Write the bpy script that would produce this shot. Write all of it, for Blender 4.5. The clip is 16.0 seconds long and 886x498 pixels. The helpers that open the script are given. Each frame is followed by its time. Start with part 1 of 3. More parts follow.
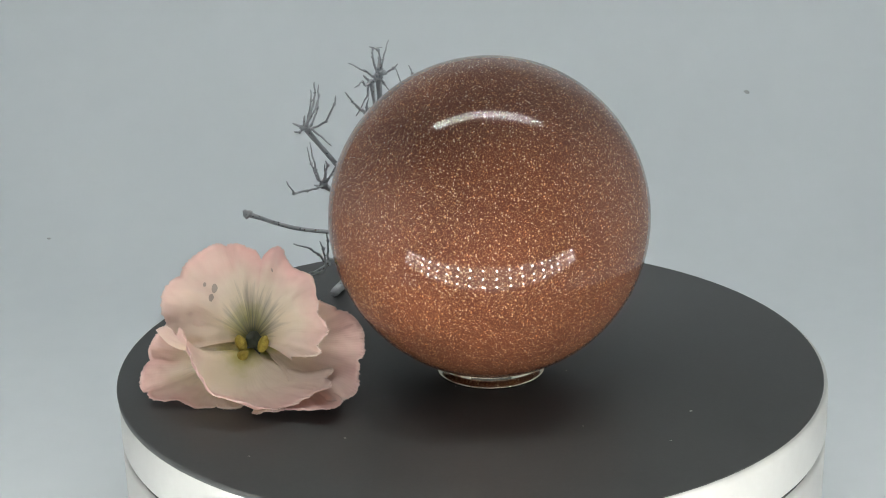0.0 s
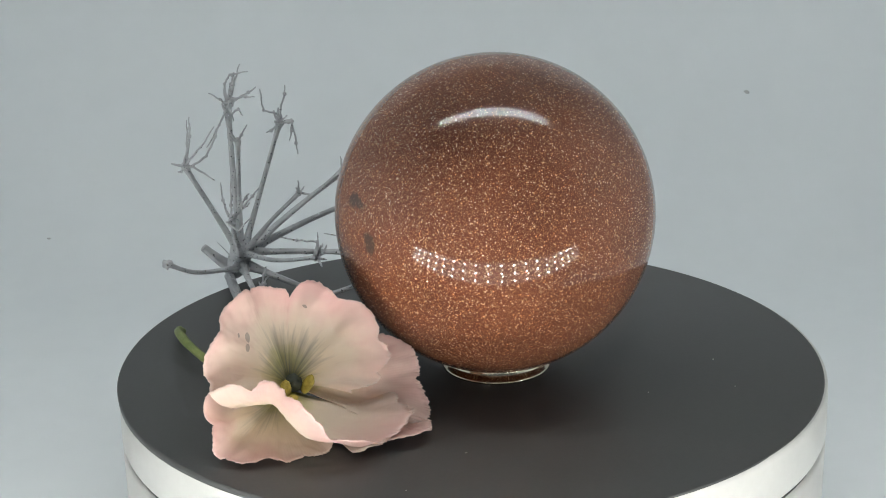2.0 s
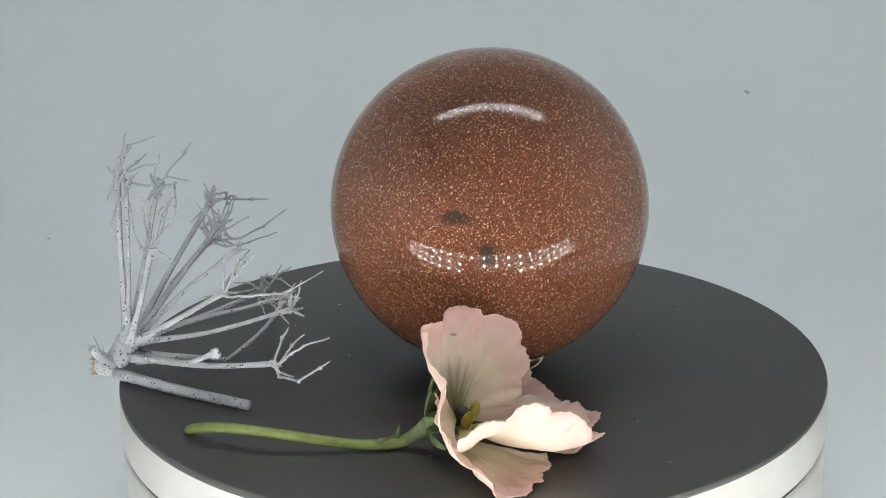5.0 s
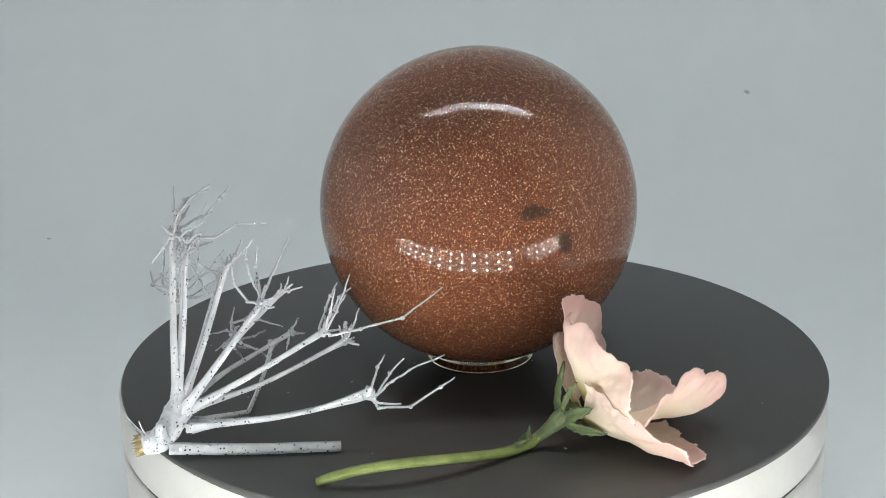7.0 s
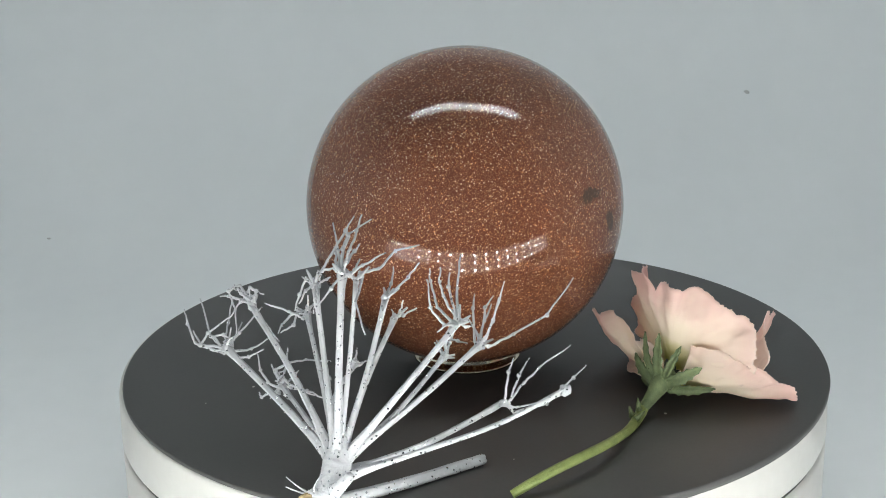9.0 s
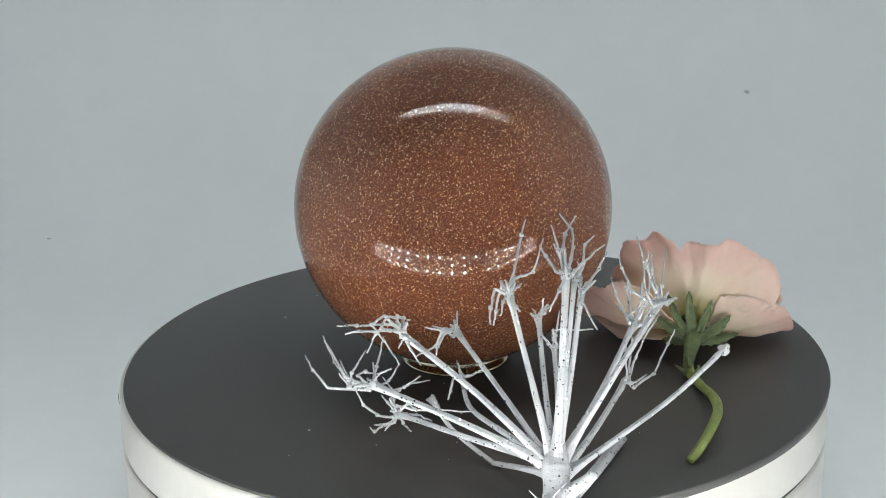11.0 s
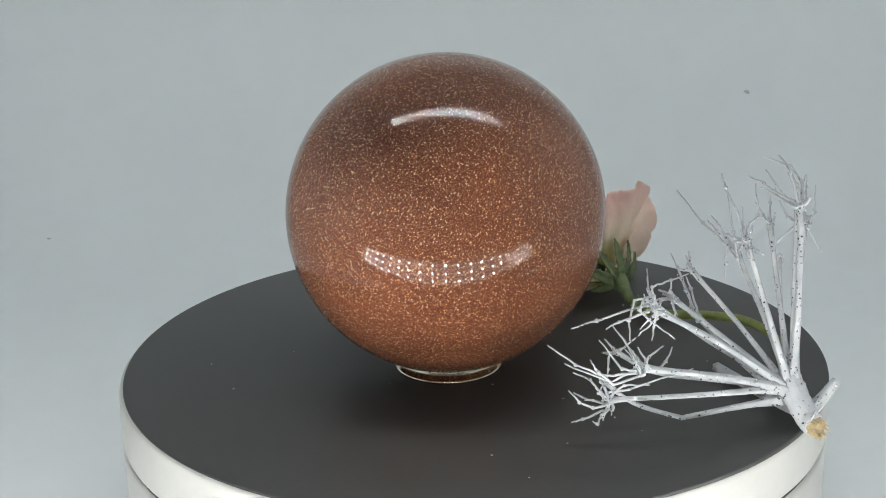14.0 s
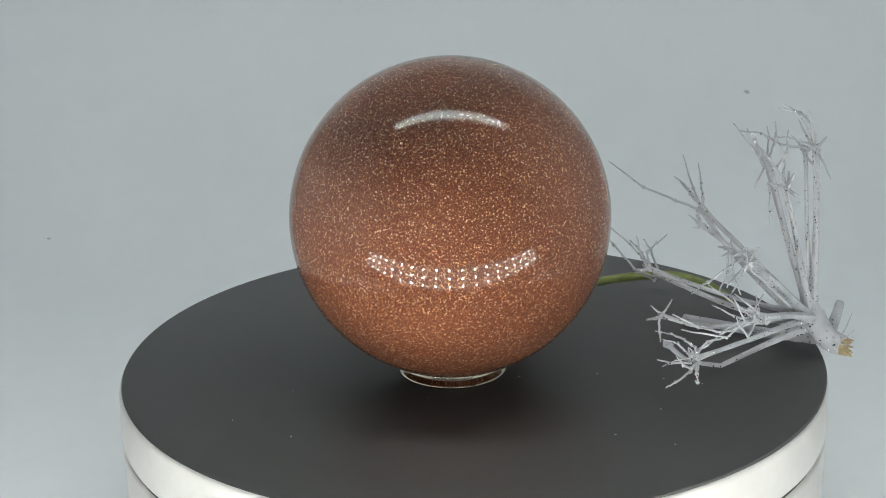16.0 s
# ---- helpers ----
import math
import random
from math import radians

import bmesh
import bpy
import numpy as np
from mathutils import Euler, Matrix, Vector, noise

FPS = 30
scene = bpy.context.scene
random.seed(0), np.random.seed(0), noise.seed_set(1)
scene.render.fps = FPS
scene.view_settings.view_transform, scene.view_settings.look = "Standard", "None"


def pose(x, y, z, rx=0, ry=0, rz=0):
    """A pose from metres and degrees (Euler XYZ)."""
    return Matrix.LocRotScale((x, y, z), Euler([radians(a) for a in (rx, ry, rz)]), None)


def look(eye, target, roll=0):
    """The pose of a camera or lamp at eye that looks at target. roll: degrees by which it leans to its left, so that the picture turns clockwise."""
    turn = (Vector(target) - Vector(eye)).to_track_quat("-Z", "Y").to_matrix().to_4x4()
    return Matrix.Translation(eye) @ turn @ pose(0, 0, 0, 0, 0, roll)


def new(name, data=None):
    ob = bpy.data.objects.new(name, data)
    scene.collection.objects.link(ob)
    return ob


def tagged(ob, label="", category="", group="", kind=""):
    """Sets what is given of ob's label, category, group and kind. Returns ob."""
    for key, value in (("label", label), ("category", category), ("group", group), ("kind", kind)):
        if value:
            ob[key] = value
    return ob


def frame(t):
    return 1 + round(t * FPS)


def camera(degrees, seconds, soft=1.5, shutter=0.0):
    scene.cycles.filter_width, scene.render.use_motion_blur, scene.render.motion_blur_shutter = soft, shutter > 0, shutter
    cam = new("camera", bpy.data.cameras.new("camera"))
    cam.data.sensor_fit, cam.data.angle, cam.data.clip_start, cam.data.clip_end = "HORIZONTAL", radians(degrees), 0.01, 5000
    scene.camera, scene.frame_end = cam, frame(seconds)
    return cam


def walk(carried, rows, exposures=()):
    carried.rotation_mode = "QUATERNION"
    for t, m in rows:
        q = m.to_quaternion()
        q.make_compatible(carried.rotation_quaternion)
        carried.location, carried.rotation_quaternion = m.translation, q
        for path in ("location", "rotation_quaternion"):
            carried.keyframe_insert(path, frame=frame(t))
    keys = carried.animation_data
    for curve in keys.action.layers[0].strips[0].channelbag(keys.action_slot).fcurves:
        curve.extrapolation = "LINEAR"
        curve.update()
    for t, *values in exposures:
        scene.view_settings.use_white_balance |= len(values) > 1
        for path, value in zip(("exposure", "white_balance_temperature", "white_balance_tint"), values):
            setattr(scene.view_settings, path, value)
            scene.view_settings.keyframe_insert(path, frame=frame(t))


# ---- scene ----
# ---- camera: stands still ----
cam = camera(22.548, 16.0, soft=1.0)
EYE = look((0, -0.58888, 0.24271), (-0.0075555, -0.0228351, 0.0438588), -1.07797)
walk(cam, [(0, EYE), (16.0, EYE)], exposures=[(0, 0.0, 6500, 10), (16.0, 0.0, 6500, 10)])

# ---- light: dim room round the light tent; the two diode bars are the lamps ----
DIODE_TOP, DIODE_FRONT = 490.0, 300.0
HAZE_TOP, HAZE_FRONT = 0.35, 1.3      # added glow for the glare haze between the diodes
world = bpy.data.worlds.new("room_light")
scene.world = world
world.use_nodes = True
world.node_tree.nodes["Background"].inputs[0].default_value = (0.75, 0.82, 0.9, 1)
world.node_tree.nodes["Background"].inputs[1].default_value = 0.11

SPIN = 16.02467          # degrees a second, anticlockwise from above
FLOOR = -0.058


# ---- materials ----
def nodes_of(name):
    m = bpy.data.materials.new(name)
    m.use_nodes = True
    t = m.node_tree
    return m, t, t.nodes["Principled BSDF"]


def node(t, kind, **values):
    n = t.nodes.new(kind)
    for k, v in values.items():
        if k in n.inputs:
            n.inputs[k].default_value = v
    return n


def coords(t, scale=(1, 1, 1)):
    c = t.nodes.new("ShaderNodeTexCoord")
    m = t.nodes.new("ShaderNodeMapping")
    m.inputs["Scale"].default_value = scale
    t.links.new(c.outputs["Object"], m.inputs["Vector"])
    return m.outputs["Vector"]


def ramp(t, fac, stops):
    r = t.nodes.new("ShaderNodeValToRGB")
    while len(r.color_ramp.elements) < len(stops):
        r.color_ramp.elements.new(0.5)
    for e, (p, c) in zip(r.color_ramp.elements, stops):
        e.position = p
        e.color = (*c, 1) if len(c) == 3 else c
    t.links.new(fac, r.inputs["Fac"])
    return r.outputs["Color"]


def math_node(t, op, a, b=None, c=None):
    n = t.nodes.new("ShaderNodeMath")
    n.operation = op
    for i, v in enumerate((a, b, c)):
        if v is None:
            continue
        if isinstance(v, (int, float)):
            n.inputs[i].default_value = v
        else:
            t.links.new(v, n.inputs[i])
    return n.outputs[0]


def mix_colour(t, fac, a, b, blend="MIX"):
    n = t.nodes.new("ShaderNodeMix")
    n.data_type, n.blend_type = "RGBA", blend
    for s, v in ((n.inputs[0], fac), (n.inputs[6], a), (n.inputs[7], b)):
        if isinstance(v, (int, float)):
            s.default_value = v
        elif isinstance(v, tuple):
            s.default_value = (*v, 1)
        else:
            t.links.new(v, s)
    return n.outputs[2]


def noise_of(t, vec, scale, detail=4, rough=0.55):
    n = node(t, "ShaderNodeTexNoise", Scale=scale, Detail=detail, Roughness=rough)
    t.links.new(vec, n.inputs["Vector"])
    return n.outputs["Fac"]


def bump(t, bsdf, height, strength, distance):
    b = node(t, "ShaderNodeBump", Strength=strength, Distance=distance)
    t.links.new(height, b.inputs["Height"])
    t.links.new(b.outputs["Normal"], bsdf.inputs["Normal"])


def plain(name, dark, light, scale, rough=0.5, metal=0.0, relief=0.0, rough_vary=0.1):
    """A surface whose colour and gloss vary at two scales."""
    m, t, b = nodes_of(name)
    v = coords(t)
    big, fine = noise_of(t, v, scale), noise_of(t, v, scale * 14, 3)
    both = math_node(t, "MULTIPLY_ADD", fine, 0.35, math_node(t, "MULTIPLY", big, 0.65))
    t.links.new(ramp(t, both, [(0.3, dark), (0.7, light)]), b.inputs["Base Color"])
    t.links.new(math_node(t, "MULTIPLY_ADD", big, rough_vary, rough - rough_vary / 2), b.inputs["Roughness"])
    b.inputs["Metallic"].default_value = metal
    if relief:
        bump(t, b, fine, 0.4, relief)
    return m


def goldstone():
    """Brown glass full of copper flakes under a polished surface, with two dull grey inclusions."""
    m, t, b = nodes_of("copper_glitter_glass")
    v = coords(t)
    geo = t.nodes.new("ShaderNodeNewGeometry")
    normal = geo.outputs["Normal"]

    def cells(scale):
        vo = node(t, "ShaderNodeTexVoronoi", Scale=scale)
        t.links.new(v, vo.inputs["Vector"])
        sep = t.nodes.new("ShaderNodeSeparateColor")
        t.links.new(vo.outputs["Color"], sep.inputs["Color"])
        return vo, sep

    # flakes deeper in the glass, sparkle painted as colour: bright to faint, by chance
    strength = None
    for scale, size, share, most in ((1250, 0.25, 0.9, 1.0), (4400, 0.45, 0.7, 0.6)):
        vo, sep = cells(scale)
        on = math_node(t, "MULTIPLY", math_node(t, "LESS_THAN", vo.outputs["Distance"], size), math_node(t, "LESS_THAN", sep.outputs["Red"], share))
        one = math_node(t, "MULTIPLY", on, math_node(t, "MULTIPLY", math_node(t, "POWER", sep.outputs["Green"], 1.6), most))
        strength = one if strength is None else math_node(t, "MAXIMUM", strength, one)
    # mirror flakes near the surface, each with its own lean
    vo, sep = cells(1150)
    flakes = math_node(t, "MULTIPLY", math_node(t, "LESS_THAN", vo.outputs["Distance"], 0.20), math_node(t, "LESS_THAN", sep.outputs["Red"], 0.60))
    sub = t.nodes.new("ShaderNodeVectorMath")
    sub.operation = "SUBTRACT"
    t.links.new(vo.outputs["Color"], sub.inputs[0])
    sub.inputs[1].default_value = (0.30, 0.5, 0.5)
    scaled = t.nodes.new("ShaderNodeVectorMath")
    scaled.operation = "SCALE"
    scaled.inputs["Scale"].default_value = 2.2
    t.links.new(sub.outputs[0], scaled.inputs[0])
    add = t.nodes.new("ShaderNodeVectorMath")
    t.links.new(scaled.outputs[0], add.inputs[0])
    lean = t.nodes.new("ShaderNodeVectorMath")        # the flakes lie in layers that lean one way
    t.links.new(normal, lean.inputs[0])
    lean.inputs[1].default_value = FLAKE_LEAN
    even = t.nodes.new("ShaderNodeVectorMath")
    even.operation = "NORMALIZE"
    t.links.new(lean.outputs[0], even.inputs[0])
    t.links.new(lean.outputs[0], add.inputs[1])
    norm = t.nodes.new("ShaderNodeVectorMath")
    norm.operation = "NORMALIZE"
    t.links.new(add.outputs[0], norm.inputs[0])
    # inclusions
    wob = node(t, "ShaderNodeTexNoise", Scale=260, Detail=3)
    t.links.new(v, wob.inputs["Vector"])
    shift = t.nodes.new("ShaderNodeVectorMath")
    shift.operation = "MULTIPLY_ADD"
    t.links.new(wob.outputs["Color"], shift.inputs[0])
    shift.inputs[1].default_value = (0.006, 0.006, 0.006)
    t.links.new(v, shift.inputs[2])
    spots = []
    for place, axes in INCLUSIONS:
        mp = t.nodes.new("ShaderNodeVectorMath")
        mp.operation = "SUBTRACT"
        t.links.new(shift.outputs[0], mp.inputs[0])
        mp.inputs[1].default_value = [p + 0.003 for p in place]
        dv = t.nodes.new("ShaderNodeVectorMath")
        dv.operation = "DIVIDE"
        t.links.new(mp.outputs[0], dv.inputs[0])
        dv.inputs[1].default_value = axes
        ln = t.nodes.new("ShaderNodeVectorMath")
        ln.operation = "LENGTH"
        t.links.new(dv.outputs[0], ln.inputs[0])
        soft = math_node(t, "MULTIPLY", math_node(t, "SUBTRACT", 1.15, ln.outputs["Value"]), 1.6)
        spots.append(math_node(t, "MINIMUM", math_node(t, "MAXIMUM", soft, 0.0), 0.82))
    spot = math_node(t, "MAXIMUM", *spots)
    clear = math_node(t, "SUBTRACT", 1.0, spot)
    flakes = math_node(t, "MULTIPLY", flakes, clear)
    cloud = noise_of(t, v, 45, 3)
    base = ramp(t, cloud, [(0.3, (0.126, 0.032, 0.0148)), (0.7, (0.168, 0.0465, 0.0215))])
    base = mix_colour(t, spot, base, (0.042, 0.026, 0.017))
    strength = math_node(t, "MULTIPLY", strength, clear)
    tone = mix_colour(t, sep.outputs["Blue"], (1.0, 0.44, 0.17), (1.0, 0.68, 0.38))
    colour = mix_colour(t, strength, base, tone)
    colour = mix_colour(t, flakes, colour, (1.0, 0.72, 0.50))
    t.links.new(colour, b.inputs["Base Color"])
    t.links.new(math_node(t, "MULTIPLY", flakes, 0.7), b.inputs["Metallic"])
    t.links.new(math_node(t, "MULTIPLY_ADD", flakes, -0.32, 0.6), b.inputs["Roughness"])
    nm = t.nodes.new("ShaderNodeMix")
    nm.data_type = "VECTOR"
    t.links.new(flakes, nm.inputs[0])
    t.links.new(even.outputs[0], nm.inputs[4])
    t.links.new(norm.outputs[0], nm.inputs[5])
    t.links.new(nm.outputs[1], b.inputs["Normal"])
    b.inputs["Specular IOR Level"].default_value = 0.2
    b.inputs["Coat Weight"].default_value = 0.85
    b.inputs["Coat Roughness"].default_value = 0.0
    b.inputs["Coat IOR"].default_value = 1.46
    return m


def white_glitter_paint():
    """Chalky white spray paint with mirror glitter flecks and thin brownish gaps."""
    m, t, b = nodes_of("white_glitter_paint")
    v = coords(t)
    big, fine = noise_of(t, v, 120), noise_of(t, v, 1500, 3)
    vo = node(t, "ShaderNodeTexVoronoi", Scale=950)
    t.links.new(v, vo.inputs["Vector"])
    sep = t.nodes.new("ShaderNodeSeparateColor")
    t.links.new(vo.outputs["Color"], sep.inputs["Color"])
    fleck = math_node(t, "MULTIPLY", math_node(t, "LESS_THAN", vo.outputs["Distance"], 0.27), math_node(t, "LESS_THAN", sep.outputs["Red"], 0.62))
    col = ramp(t, big, [(0.32, (0.36, 0.375, 0.39)), (0.6, (0.50, 0.515, 0.53))])
    gap = ramp(t, noise_of(t, v, 240, 5), [(0.70, (0, 0, 0)), (0.76, (1, 1, 1))])
    col = mix_colour(t, math_node(t, "MULTIPLY", gap, 0.55), col, (0.22, 0.19, 0.15))
    col = mix_colour(t, fleck, col, (0.72, 0.74, 0.77))
    t.links.new(col, b.inputs["Base Color"])
    t.links.new(fleck, b.inputs["Metallic"])
    t.links.new(math_node(t, "MULTIPLY_ADD", fleck, -0.60, 0.72), b.inputs["Roughness"])
    # each fleck is stuck on at its own slant
    bm_ = node(t, "ShaderNodeBump", Strength=0.6, Distance=0.0003)
    t.links.new(math_node(t, "ADD", fine, noise_of(t, v, 500, 2)), bm_.inputs["Height"])
    sub = t.nodes.new("ShaderNodeVectorMath")
    sub.operation = "SUBTRACT"
    t.links.new(vo.outputs["Color"], sub.inputs[0])
    sub.inputs[1].default_value = (0.31, 0.5, 0.5)
    slant = t.nodes.new("ShaderNodeVectorMath")
    slant.operation = "SCALE"
    t.links.new(sub.outputs[0], slant.inputs[0])
    t.links.new(math_node(t, "MULTIPLY", fleck, 2.0), slant.inputs["Scale"])
    add = t.nodes.new("ShaderNodeVectorMath")
    t.links.new(bm_.outputs["Normal"], add.inputs[0])
    t.links.new(slant.outputs[0], add.inputs[1])
    norm = t.nodes.new("ShaderNodeVectorMath")
    norm.operation = "NORMALIZE"
    t.links.new(add.outputs[0], norm.inputs[0])
    t.links.new(norm.outputs[0], b.inputs["Normal"])
    return m


def petal_cloth(name, blotch, pink=1.0):
    """Dyed cloth: greenish yellow at the throat, cream, pink rim; fine ribs along the petal; blotch: grey-green streaks."""
    m, t, b = nodes_of(name)
    uv = t.nodes.new("ShaderNodeUVMap")
    uv.uv_map = "petal"
    sep = t.nodes.new("ShaderNodeSeparateXYZ")
    t.links.new(uv.outputs[0], sep.inputs[0])
    u, w = sep.outputs["X"], sep.outputs["Y"]
    v = coords(t)
    uneven = noise_of(t, v, 70, 4)
    un = math_node(t, "ADD", u, math_node(t, "MULTIPLY_ADD", uneven, 0.8, -0.40))
    col = ramp(t, un, [(0.0, (0.50, 0.46, 0.14)), (0.12, (0.70, 0.64, 0.33)), (0.28, (0.88, 0.79, 0.63)), (0.58, (0.91, 0.80, 0.675)), (1.0, (0.88, 0.745, 0.65))])
    # pink dye towards the middle of the rim, and the pale frayed rim itself
    across = math_node(t, "MULTIPLY", math_node(t, "SUBTRACT", w, 0.5), 2.0)
    across = math_node(t, "SUBTRACT", 1.1, math_node(t, "MULTIPLY", math_node(t, "MULTIPLY", across, across), 1.5))
    dye = t.nodes.new("ShaderNodeClamp")
    t.links.new(math_node(t, "MULTIPLY", math_node(t, "MULTIPLY", math_node(t, "SUBTRACT", un, 0.55), 2.1), across), dye.inputs[0])
    col = mix_colour(t, math_node(t, "MULTIPLY", dye.outputs[0], pink), col, (0.82, 0.52, 0.485))
    rim = math_node(t, "MULTIPLY", math_node(t, "GREATER_THAN", math_node(t, "MULTIPLY_ADD", noise_of(t, v, 900, 2), 0.04, u), 1.004), 0.18)
    col = mix_colour(t, rim, col, (0.86, 0.81, 0.76))
    if blotch:
        stretch = t.nodes.new("ShaderNodeCombineXYZ")
        t.links.new(math_node(t, "MULTIPLY", u, 1.6), stretch.inputs[0])
        t.links.new(math_node(t, "MULTIPLY", w, 34.0), stretch.inputs[1])
        streak = noise_of(t, stretch.outputs[0], 1.0, 3)
        off = math_node(t, "MULTIPLY", math_node(t, "SUBTRACT", w, 0.50), 1.45)
        middle = math_node(t, "SUBTRACT", 1.0, math_node(t, "MULTIPLY", off, off))
        reach = math_node(t, "MULTIPLY_ADD", streak, 0.9, math_node(t, "MULTIPLY_ADD", middle, 0.80, -0.74))
        mark = math_node(t, "MULTIPLY", math_node(t, "SUBTRACT", reach, u), 2.1)
        n = t.nodes.new("ShaderNodeClamp")
        t.links.new(mark, n.inputs[0])
        col = mix_colour(t, math_node(t, "MULTIPLY", n.outputs[0], 0.84 * blotch), col, (0.165, 0.175, 0.165))
    if blotch == 1:
        sp = t.nodes.new("ShaderNodeSeparateXYZ")
        t.links.new(v, sp.inputs[0])
        for x, z, r in ((-0.0130, 0.0275, 0.0004), (-0.0103, 0.0262, 0.0008), (-0.0112, 0.0240, 0.0007), (0.0063, 0.0320, 0.0003)):
            dx = math_node(t, "MULTIPLY", math_node(t, "SUBTRACT", sp.outputs["X"], x), 1 / r)
            dz = math_node(t, "MULTIPLY", math_node(t, "SUBTRACT", sp.outputs["Z"], z), 0.7 / r)
            d2 = math_node(t, "ADD", math_node(t, "MULTIPLY", dx, dx), math_node(t, "MULTIPLY", dz, dz))
            col = mix_colour(t, math_node(t, "MULTIPLY", math_node(t, "LESS_THAN", math_node(t, "ADD", d2, noise_of(t, v, 1500, 2)), 1.5), 0.48), col, (0.12, 0.12, 0.10))
    t.links.new(col, b.inputs["Base Color"])
    b.inputs["Roughness"].default_value = 0.85
    b.inputs["Specular IOR Level"].default_value = 0.15
    wave = math_node(t, "SINE", math_node(t, "MULTIPLY", w, 420.0))
    bump(t, b, math_node(t, "ADD", wave, noise_of(t, v, 1400, 2)), 0.13, 0.0001)
    trans = node(t, "ShaderNodeBsdfTranslucent")
    t.links.new(col, trans.inputs["Color"])
    mix = t.nodes.new("ShaderNodeMixShader")
    mix.inputs[0].default_value = 0.42
    t.links.new(b.outputs[0], mix.inputs[1])
    t.links.new(trans.outputs[0], mix.inputs[2])
    t.links.new(mix.outputs[0], t.nodes["Material Output"].inputs["Surface"])
    return m


def glowing(name, colour, strength):
    m, t, b = nodes_of(name)
    b.inputs["Base Color"].default_value = (0.8, 0.8, 0.7, 1)
    b.inputs["Emission Color"].default_value = (*colour, 1)
    b.inputs["Emission Strength"].default_value = strength
    return m


BALL = (0.005194, -0.004559, 0.04676)       # centre of the ball over the platter's axis
BALL_R = 0.044665
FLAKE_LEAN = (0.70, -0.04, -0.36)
INCLUSIONS = [((-0.0434, 0.0010, 0.0105), (0.0050, 0.0050, 0.0019)), ((-0.0441, -0.0066, 0.0019), (0.0026, 0.0026, 0.0030))]

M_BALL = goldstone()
M_MAT = plain("black_rubber_mat", (0.0425, 0.042, 0.041), (0.0535, 0.053, 0.052), 60, 0.5, 0, 0.00003, 0.08)
M_WHITE = plain("white_moulded_plastic", (0.47, 0.465, 0.44), (0.52, 0.515, 0.49), 25, 0.38, 0, 0.00002)
# near-black: painted shade for the gap under the platter, also used on the hair
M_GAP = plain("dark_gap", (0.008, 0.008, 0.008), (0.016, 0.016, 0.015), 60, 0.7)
M_TENT = plain("white_tent_cloth", (0.725, 0.76, 0.775), (0.765, 0.80, 0.815), 6, 0.8, 0, 0.0001)
M_STEEL = plain("polished_steel", (0.60, 0.53, 0.41), (0.70, 0.63, 0.51), 300, 0.14, 1.0, 0, 0.06)
M_TWIG = white_glitter_paint()
M_STRAW = plain("straw_cut_end", (0.30, 0.225, 0.115), (0.52, 0.42, 0.25), 500, 0.8, 0, 0.0003)
M_PETAL = petal_cloth("pink_petal_cloth", 0, 0.7)
M_PETAL_CREAM = petal_cloth("cream_petal_cloth", 0, 0.65)
M_PETAL_BACK = petal_cloth("cream_petal_cloth_back", 0, 0.6)
M_PETAL_MARK = petal_cloth("pink_petal_cloth_with_grey_streaks", 1, 0.8)
M_PETAL_FAINT = petal_cloth("pink_petal_cloth_with_faint_streaks", 0.55, 0.75)
M_GREEN = plain("green_plastic_stem", (0.105, 0.14, 0.030), (0.23, 0.275, 0.085), 220, 0.5, 0, 0.0004)
M_SEPAL = plain("dark_green_sepal", (0.045, 0.075, 0.028), (0.17, 0.21, 0.09), 420, 0.6, 0, 0.0002)
M_ANTHER = plain("mustard_anther", (0.20, 0.15, 0.015), (0.56, 0.45, 0.08), 700, 0.6, 0, 0.0002)
M_THROAT = plain("dark_throat", (0.015, 0.02, 0.015), (0.05, 0.06, 0.04), 500, 0.7)
M_BOARD = plain("white_circuit_board", (0.60, 0.60, 0.58), (0.68, 0.68, 0.66), 40, 0.5)
M_ALU = plain("brushed_aluminium", (0.55, 0.56, 0.57), (0.66, 0.67, 0.68), 80, 0.35, 1.0)
M_DIODE_TOP = glowing("diode_glow_top", (0.985, 1.0, 0.985), DIODE_TOP)
M_DIODE_FRONT = glowing("diode_glow_front", (0.985, 1.0, 0.985), DIODE_FRONT)
# glow of the added sheets that imitate glare round the diodes
M_HAZE_TOP = glowing("diode_glare_top", (0.985, 1.0, 0.985), HAZE_TOP)
M_HAZE_FRONT = glowing("diode_glare_front", (0.985, 1.0, 0.985), HAZE_FRONT)
M_SPECK = plain("grey_speck", (0.40, 0.42, 0.42), (0.50, 0.52, 0.52), 400, 0.8)
M_LINT = plain("pale_lint", (0.35, 0.33, 0.30), (0.55, 0.53, 0.50), 900, 0.8)
M_TABLE = plain("grey_table", (0.30, 0.30, 0.30), (0.38, 0.38, 0.37), 8, 0.6)


# ---- mesh helpers ----
def mesh_object(name, bm, material, smooth=True):
    me = bpy.data.meshes.new(name)
    for f in bm.faces:
        f.smooth = smooth
    bm.to_mesh(me)
    bm.free()
    me.materials.append(material)
    return new(name, me)


def part(name, bm, material, parent, label="", smooth=True):
    ob = mesh_object(name, bm, material, smooth)
    ob.parent = parent
    if label:
        tagged(ob, label)
    return ob


